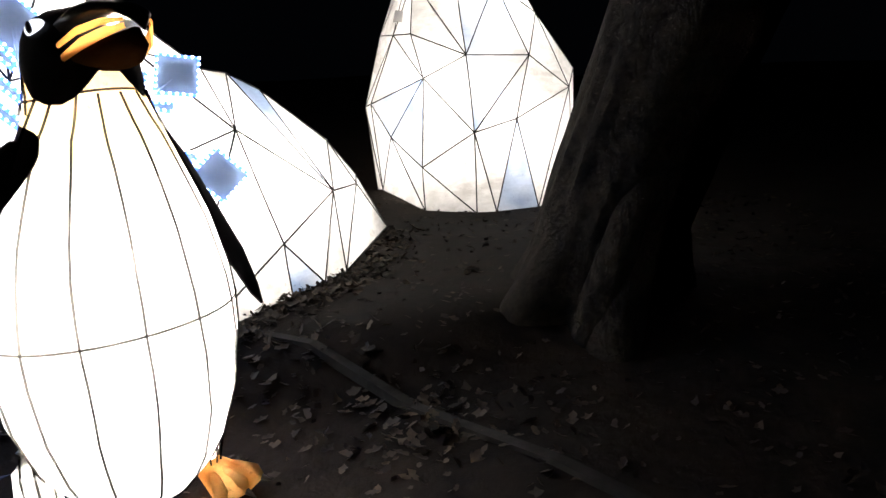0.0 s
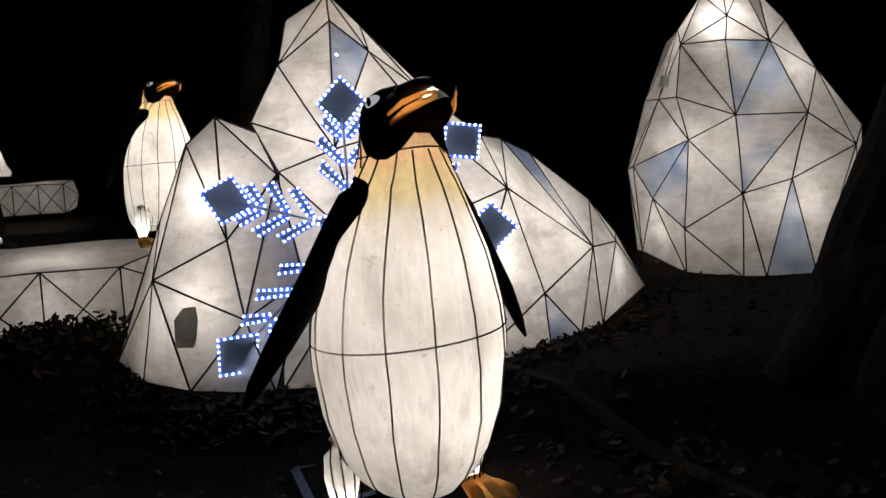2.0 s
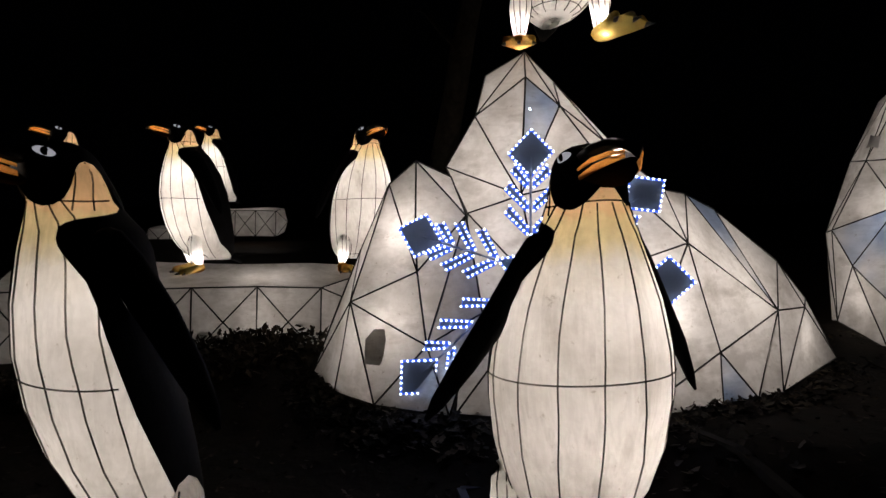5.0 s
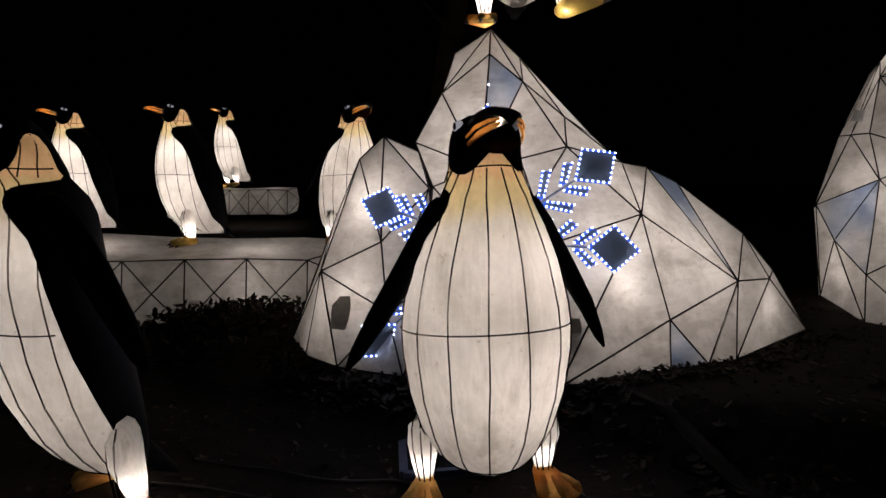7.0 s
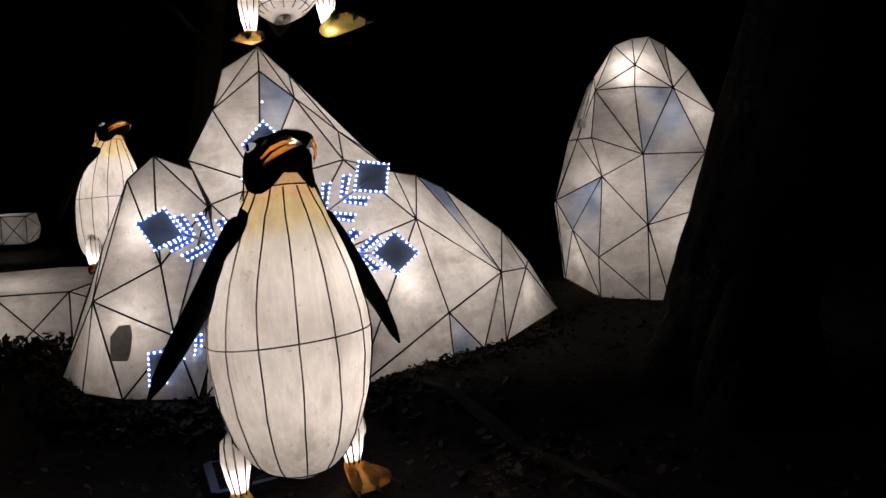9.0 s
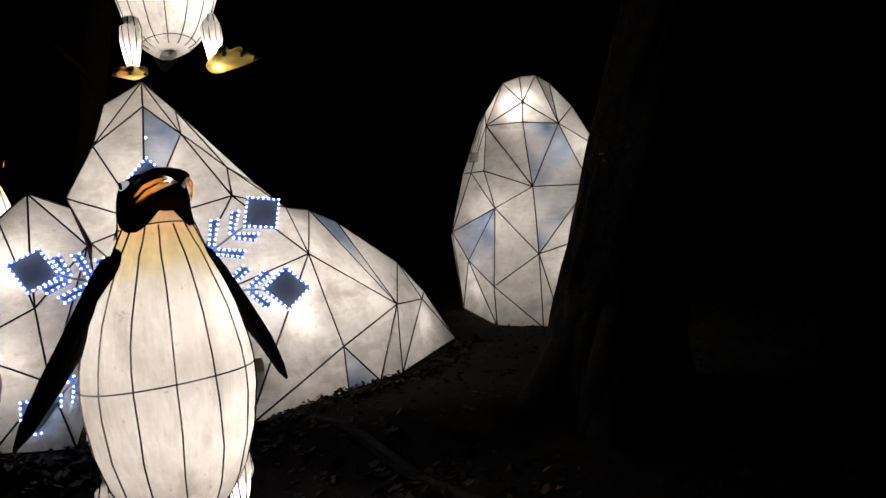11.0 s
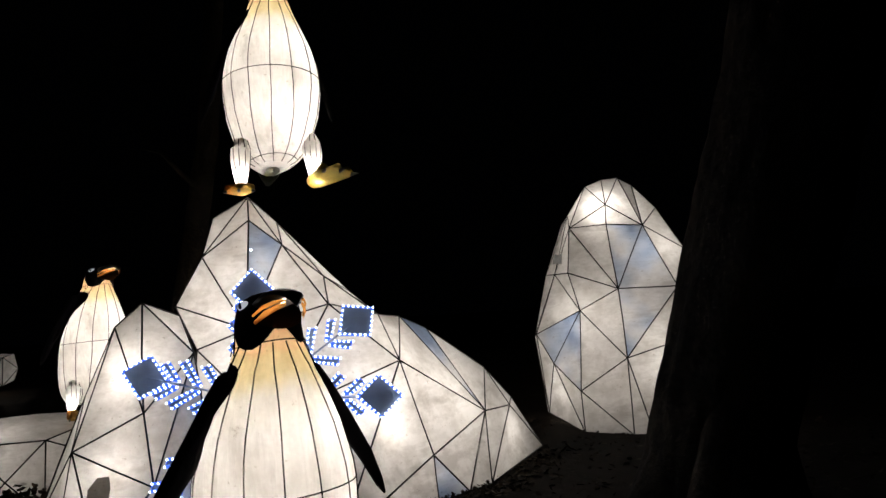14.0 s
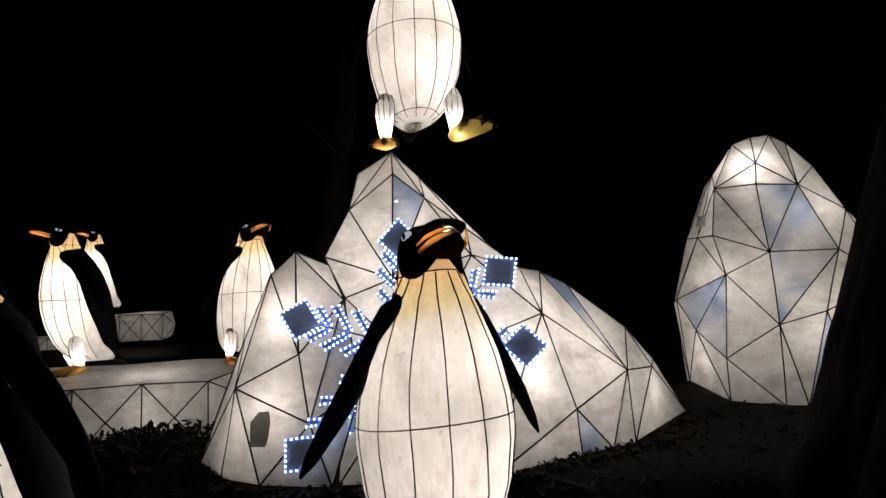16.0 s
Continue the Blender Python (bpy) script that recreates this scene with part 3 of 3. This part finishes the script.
        bm.faces.new(rows[0][::-1]), bm.faces.new(rows[-1])
        part("flipper", bm, BLACK, ob, "black cloth flipper")
    # tail
    bm = bmesh.new()
    tuck = 0.1 * H * (1 - deep)
    tube(bm, [(0, 0.14 * H - tuck, 0.16 * H), (0, 0.2 * H - tuck, 0.10 * H), (0, 0.255 * H - tuck, 0.06 * H)], [0.07 * H, 0.05 * H, 0.012 * H], 10, flat=0.5)
    part("tail", bm, BLACK, ob)
    # legs and feet
    for sx in (-1, 1):
        up = 0.03 * H if lifted and sx > 0 else 0.0
        fwd = -0.06 * H if up else 0.0
        x = sx * (0.158 + 0.1 * max(0.0, leg_back - 0.06)) * H
        ahead = (-0.03 + leg_back) * H
        bm = bmesh.new()
        tube(bm, [(x * 0.93, -0.03 * H, 0.262 * H + up), (x * 0.97, -0.04 * H, 0.245 * H + up), (x, -0.05 * H, 0.21 * H + up), (x * 1.04, -0.045 * H, 0.16 * H + up), (x * 1.04, -0.03 * H + fwd * 0.3, 0.11 * H + up), (x * 1.03, -0.02 * H + fwd * 0.5, 0.065 * H + up)],
             [0.012 * H, 0.034 * H, 0.046 * H, 0.044 * H, 0.034 * H, 0.024 * H], 16, caps=False)
        bmesh.ops.translate(bm, verts=bm.verts[:], vec=(0, ahead, 0))
        leg = part("leg", bm, LEG, ob, "white cloth leg")
        for da in (-50, -18, 15, 50):
            pts = []
            for zf, r in ((0.25, 0.034), (0.21, 0.0465), (0.16, 0.0445), (0.11, 0.0345), (0.068, 0.0245)):
                yc = -0.045 * H + ahead + fwd * (0.4 if zf < 0.12 else 0)
                pts.append((x * 1.01 + math.sin(radians(da)) * (r + 0.002) * H, yc - math.cos(radians(da)) * (r + 0.001) * H, zf * H + up))
            part("leg_rib", tube(bmesh.new(), pts, 0.0038, 5), RIB, leg)
        bm = bmesh.new()
        fy, fz = -0.02 * H + ahead + fwd, up * 0.9
        ball(bm, (x * 1.03, fy, 0.046 * H + fz), (0.03 * H, 0.035 * H, 0.028 * H), 12, 8)
        toes = []
        for k, ang in enumerate((-26, 0, 26)):
            d = Vector((math.sin(radians(ang + sx * 12)), -math.cos(radians(ang + sx * 12)), 0))
            o = Vector((x * 1.03, fy, fz))
            tube(bm, [o + d * 0.01 * H + Vector((0, 0, 0.036 * H)), o + d * 0.06 * H + Vector((0, 0, 0.032 * H)), o + d * 0.105 * H + Vector((0, 0, 0.024 * H)), o + d * 0.13 * H + Vector((0, 0, 0.013 * H))],
                 [0.024 * H, 0.023 * H, 0.019 * H, 0.008 * H], 10, flat=0.8)
            toes.append(o + d * 0.126 * H)
        o = Vector((x * 1.03, fy, fz))
        hull = bmesh.ops.convex_hull(bm, input=bm.verts[:])
        bmesh.ops.delete(bm, geom=[g for g in hull["geom_interior"] if isinstance(g, bmesh.types.BMVert)], context="VERTS")
        bmesh.ops.remove_doubles(bm, verts=bm.verts[:], dist=0.0005)
        bulb(ob, (x * 1.03, fy - 0.05 * H, 0.03 * H + fz), (0.7 if lifted else 0.16) * watts, (1.0, 0.86, 0.7), 0.01, "foot_bulb")
        foot = part("foot", bm, FOOT, leg, "webbed yellow cloth foot")
        for t in toes:
            d = (t - o).normalized()
            part("toe", tube(bmesh.new(), [o + d * 0.03 * H + Vector((0, 0, 0.05 * H)), o + d * 0.075 * H + Vector((0, 0, 0.043 * H)), o + d * 0.115 * H + Vector((0, 0, 0.03 * H)), t + Vector((0, 0, 0.016 * H))], [0.008 * H, 0.013 * H, 0.016 * H, 0.010 * H], 10), FOOT, leg)
            part("claw", tube(bmesh.new(), [t + Vector((0, 0, 0.014 * H)), t + d * 0.03 * H + Vector((0, 0, 0.005 * H))], [0.009 * H, 0.001 * H], 7), CLAW, leg, "dark claw")
        bulb(ob, (x * 1.03, -0.04 * H + ahead + fwd * 0.3, 0.115 * H + up), 0.9 * watts, radius=0.02)
    bulb(ob, (0.05, -0.08 * H, 0.62 * H), 5.2 * watts)
    bulb(ob, (0.07, -0.08 * H, 0.37 * H), 4.3 * watts)
    bulb(ob, (0, -0.115 * H, 0.85 * H), 0.8 * watts, radius=0.03)
    if lifted:
        # a shorter belly over longer legs, and a broader raised foot
        for o in ob.children_recursive:
            kind = o.name.split(".")[0]
            if kind in ("belly", "back", "rib", "hoop", "tail"):
                for v in o.data.vertices:
                    v.co.z += 0.078 * H * max(0.0, 1 - v.co.z / (0.8 * H))
            elif kind in ("foot", "toe", "claw"):
                for v in o.data.vertices:
                    if v.co.x > 0:
                        dx, dy = v.co.x - 0.163 * H, v.co.y + 0.11 * H
                        v.co.x, v.co.y = 0.163 * H + 1.25 * dx - 0.35 * dy, -0.11 * H + 1.25 * dy
                        v.co.z = v.co.z * 1.15 - 0.012 * H + 0.35 * max(0.0, -dy)
    if lean:
        for o in ob.children_recursive:
            kind = o.name.split(".")[0]
            if kind == "foot_bulb":
                continue
            if kind in ("bulb", "beak_bulb"):
                o.location.y -= lean * max(0, o.location.z - 0.14 * H)
            elif kind not in ("leg", "leg_rib", "foot", "claw", "toe"):
                for v in o.data.vertices:
                    v.co.y -= lean * max(0, v.co.z - 0.14 * H)
    return ob


def standing(x, y, z, yaw, sx=1.0, sz=1.0, lean=0.0):
    return pose(x, y, z, 0, lean, yaw) @ Matrix.Diagonal((sx, sx, sz, 1))


p_main = penguin("large black and white penguin lantern with open flippers on soil", standing(-0.662, 2.488, -0.295, 52, 1.065, 1.128, lean=-2.3), 1.0, watts=1.4, leg_back=0.155, deep=1.8, head_turn=5)
penguin("black and white penguin lantern standing on the iceberg peak", standing(-2.10, 4.55, 2.515, 46, 1.17, 1.24), 0.6, True, 2.0, head_turn=20)
penguin("black and white penguin lantern leaning forward on soil", standing(-2.01, 1.30, -0.30, -14, 1.12, 1.15), 0.4, lean=0.105, leg_back=0.08, deep=0.0, watts=1.12)
other = penguin("small black and white penguin lantern on the long ice floe", standing(-5.31, 3.34, 0.78, -21, 0.9, 0.9), 0.35, watts=1.3)
for label, m in (("small penguin lantern at the end of the long ice floe", standing(-6.68, 2.77, 0.84, -8, 0.9, 0.9)),
                 ("black and white penguin lantern behind the low iceberg", standing(-4.57, 4.65, 0.76, 84, 0.93, 0.93)),
                 ("far black and white penguin lantern on a small ice floe", standing(-10.62, 6.7, 1.62, -8, 0.9, 0.95))):
    tagged(copy_thing(other, m @ Matrix.Diagonal((1 / 0.9, 1 / 0.9, 1 / 0.9, 1))), label)


# ---- snowflake of light dots on the iceberg ----
def snowflake(centre, ends):
    ob = thing("snowflake_light", "blue and white LED snowflake fixed to the iceberg cloth", "light")
    face = Vector((0.64, -0.76, 0.12)).normalized()
    c = Vector(centre)
    for end in ends:
        e = Vector(end)
        u = (e - c).normalized()
        v = face.cross(u).normalized()
        n = u.cross(v).normalized()
        if n.dot(face) < 0:
            n = -n
        length = (e - c).length
        flat = (u - face * u.dot(face)).normalized()
        side = face.cross(flat).normalized()
        outlines = [[(length - 0.165, 0), (length - 0.01, 0.15), (length + 0.16, 0.0), (length + 0.01, -0.15)]]
        for at, reach in ((0.30, 0.22), (0.50, 0.22), (0.70, 0.17)):
            d = at * length
            for sg in (-1, 1):
                outlines.append([(d, sg * 0.022), (d + reach * 0.64, sg * reach * 0.77), (d + reach * 0.64 + 0.045, sg * (reach * 0.77 - 0.025)), (d + 0.05, sg * 0.022)])
        outlines.append([(0.06 * length, 0), (0.17 * length, 0.055), (0.29 * length, 0), (0.17 * length, -0.055)])
        stem = tube(bmesh.new(), (c + n * 0.02, e + n * 0.02), 0.008, 6)
        arm = part("snowflake_arm", stem, PLATE, ob, "grey blue backing bar", False)
        for poly in outlines:
            mid = sum(a for a, b in poly) / len(poly)
            pts = [c + u * mid + flat * (a - mid) + side * b + face * 0.03 for a, b in poly]
            dots, plates, strips = bmesh.new(), bmesh.new(), bmesh.new()
            f = plates.faces.new([plates.verts.new(p) for p in pts])
            # added tube that glows blue for the halo of the dots
            tube(strips, pts + [pts[0]], 0.0115, 5, caps=False)
            for p, q in zip(pts, pts[1:] + pts[:1]):
                count = max(1, round((q - p).length / 0.037))
                for i in range(count):
                    ball(dots, p.lerp(q, i / count) + n * 0.015, (0.0072,) * 3, 6, 4)
            bmesh.ops.solidify(plates, geom=[f], thickness=0.006)
            part("plate", plates, PLATE, arm, "grey blue backing plate", False)
            part("led_strip", strips, LED_HALO, arm, "blue halo of the light dots, made as a glowing tube")
            tagged(part("led_dots", dots, LED, arm, "white light dots"), kind="stuff")
    bm = bmesh.new()
    ball(bm, (-1.945, 3.965, 2.026), (0.008, 0.008, 0.008), 8, 6)
    part("led_dot", bm, LED, ob, "single white light dot on the seam")
    return ob


snowflake((-1.74, 3.66, 0.90), ((-2.46, 3.38, 1.13), (-1.24, 4.27, 1.40), (-1.0, 4.12, 0.84), (-1.865, 3.85, 1.69), (-2.32, 3.2, 0.2), (-1.45, 3.55, 0.18)))


# ---- trees ----
def trunk(name, label, path, radii, sides, seed, rough, mat=BARK):
    bm = bmesh.new()
    rings = []
    fine = []
    for (p, q), (a, b) in zip(zip(path, path[1:]), zip(radii, radii[1:])):
        for i in range(12):
            t = i / 12
            fine.append((Vector(p).lerp(Vector(q), t), a + (b - a) * t))
    fine.append((Vector(path[-1]), radii[-1]))
    for c, r in fine:
        row = []
        for k in range(sides):
            a = 2 * math.pi * k / sides
            ridge = rough * (abs(noise.noise((math.cos(a) * 5, math.sin(a) * 5, c.z * 0.9 + seed))) - 0.2 + 0.5 * noise.noise((math.cos(a) * 14, math.sin(a) * 14, c.z * 3 + seed)))
            flare = 1 + 0.22 * max(0, 0.35 - c.z) / 0.35 * (0.6 + math.sin(a * 5 + seed))
            row.append(bm.verts.new(c + Vector((math.cos(a), math.sin(a), 0)) * r * (flare + ridge)))
        rings.append(row)
    for r, s in zip(rings, rings[1:]):
        for k in range(sides):
            bm.faces.new((r[k], r[(k + 1) % sides], s[(k + 1) % sides], s[k]))
    ob = thing(name, label, "tree")
    part("trunk", bm, mat, ob)
    return ob


near_tree = trunk("tree", "thick leaning tree trunk with rough dark bark", [(0.98, 4.72, -0.4), (1.24, 4.57, 0.5), (1.48, 4.42, 1.2), (1.76, 4.2, 2.0), (1.97, 4.05, 2.6), (2.7, 3.9, 5.5)], [0.46, 0.45, 0.45, 0.44, 0.43, 0.38], 72, 2.0, 0.12)
bm = bmesh.new()
tube(bm, [(1.06, 4.26, -0.35), (1.12, 4.22, 0.05), (1.25, 4.15, 0.5), (1.4, 4.12, 0.9)], [0.16, 0.13, 0.10, 0.03], 14)
part("root_buttress", bm, BARK, near_tree)
back_tree = trunk("tree", "slim bare tree trunk in the dark behind the iceberg", [(-5.3, 6.2, 0.1), (-4.7, 6.2, 2.2), (-4.25, 6.15, 3.9), (-4.0, 6.2, 6.5)], [0.17, 0.15, 0.13, 0.11], 24, 5.0, 0.14)
bm = bmesh.new()
tube(bm, [(-4.3, 6.1, 3.2), (-4.5, 5.95, 3.45), (-4.72, 5.85, 3.75), (-5.0, 5.8, 3.85)], [0.035, 0.03, 0.022, 0.01], 7)
part("limb", bm, BARK, back_tree)


# ---- things on the ground ----
def bar(bm, a, b, w, h):
    a, b = Vector(a), Vector(b)
    side = (b - a).cross(Vector((0, 0, 1))).normalized() * w / 2
    up = Vector((0, 0, h))
    v = [bm.verts.new(p) for p in (a - side, a + side, b + side, b - side, a - side + up, a + side + up, b + side + up, b - side + up)]
    for f in ((3, 2, 1, 0), (4, 5, 6, 7), (0, 1, 5, 4), (1, 2, 6, 5), (2, 3, 7, 6), (3, 0, 4, 7)):
        bm.faces.new([v[i] for i in f])
    return bm


frame_base = thing("base_frame", "square blue painted steel base frame on the soil", "frame")
corners = [(-1.58, 2.75, -0.28), (-1.2, 2.42, -0.28), (-0.88, 2.86, -0.28), (-1.26, 3.19, -0.28)]
for a, b in zip(corners, corners[1:] + corners[:1]):
    part("bar", bar(bmesh.new(), a, b, 0.045, 0.04), STEEL, frame_base, smooth=False)

edging = thing("edging", "worn grey edging strip half sunk in the soil", "edging")
line = [(-1.18, 4.01), (-0.45, 3.78), (0.12, 3.49), (0.47, 3.23), (0.78, 2.98), (1.08, 2.71), (1.53, 2.29)]
for a, b in zip(line, line[1:]):
    part("strip", bar(bmesh.new(), (*a, ground_height(*a) - 0.03), (*b, ground_height(*b) - 0.03), 0.06, 0.055), KERB, edging, smooth=False)

for label, pts in (("thin pale cable lying across the soil", [(-2.3, 1.85), (-2.0, 1.9), (-1.75, 2.06), (-1.5, 2.2), (-1.3, 2.38), (-1.0, 2.5)]),
                   ("thin pale cable lying across the soil", [(-2.1, 1.5), (-1.7, 1.72), (-1.2, 2.1), (-0.85, 2.3)])):
    bm = bmesh.new()
    dense = [Vector(a).lerp(Vector(b), t / 5) for a, b in zip(pts, pts[1:]) for t in range(5)]
    tube(bm, [(p.x, p.y + 0.02 * math.sin(p.x * 9), ground_height(p.x, p.y) + 0.012) for p in dense], 0.007, 6)
    tagged(link("cable", bm, CABLE, smooth=True), label, "cable")


def litter(name, label, count, where, size, seed, heap=0.0):
    rng = random.Random(seed)
    verts, faces = [], []
    for _ in range(count):
        x, y = where(rng)
        s = size * rng.uniform(0.5, 1.3)
        z = ground_height(x, y) + 0.004 + heap * rng.random() ** 2
        turn = Matrix.Translation((x, y, z)) @ Euler((rng.gauss(0, 0.35 + heap * 2), rng.gauss(0, 0.35 + heap * 2), rng.uniform(0, 6.3))).to_matrix().to_4x4()
        curl = rng.uniform(-0.1, 0.5)
        k = len(verts)
        shape = [(-1, 0), (-0.55, 0.42), (-0.1, 0.36), (0.15, 0.6), (0.45, 0.3), (1, 0.05), (0.5, -0.32), (0.1, -0.58), (-0.15, -0.33), (-0.6, -0.4)]
        verts.append(turn @ Vector((0, 0, 0)))
        for a, b in shape:
            verts.append(turn @ Vector((a * s, b * s * rng.uniform(0.7, 1.2), curl * s * (b * b * 1.3 + a * a * 0.4))))
        n = len(shape)
        faces += [(k, k + 1 + i, k + 1 + (i + 1) % n) for i in range(n)]
    me = bpy.data.meshes.new(name)
    me.from_pydata(verts, [], faces)
    me.materials.append(LEAF)
    tagged(new(name, me), label, "leaves", kind="stuff")


litter("leaf_litter", "dry brown leaves scattered over the soil", 5200, lambda r: (r.uniform(-6, 3.2), r.uniform(0.2, 8.2)), 0.033, 11)


def along(points, spread):
    def pick(r):
        i = r.randrange(len(points) - 1)
        t = r.random()
        a, b = points[i], points[i + 1]
        return a[0] + (b[0] - a[0]) * t + r.gauss(0, spread) + 0.05, a[1] + (b[1] - a[1]) * t + r.gauss(0, spread) - 0.05

    return pick


litter("near_leaves", "curled dry leaves along the edging strip", 300, along([(-0.95, 3.9), (-0.45, 3.7), (0.12, 3.4), (0.5, 3.3)], 0.28), 0.042, 14, 0.03)
litter("leaf_drift", "drift of dry leaves along the iceberg foot", 2200, along([(-3.6, 3.3), (-3.1, 3.0), (-2.5, 2.93), (-2.0, 3.05), (-1.05, 3.5), (-0.75, 4.5), (-0.5, 5.15), (-0.5, 6.5)], 0.11), 0.035, 12, 0.03)
litter("leaf_heap", "dark heap of dry leaves before the ice floe", 5000, along([(-6.0, 1.6), (-4.9, 2.75), (-4.2, 3.7)], 0.22), 0.05, 13, 0.2)
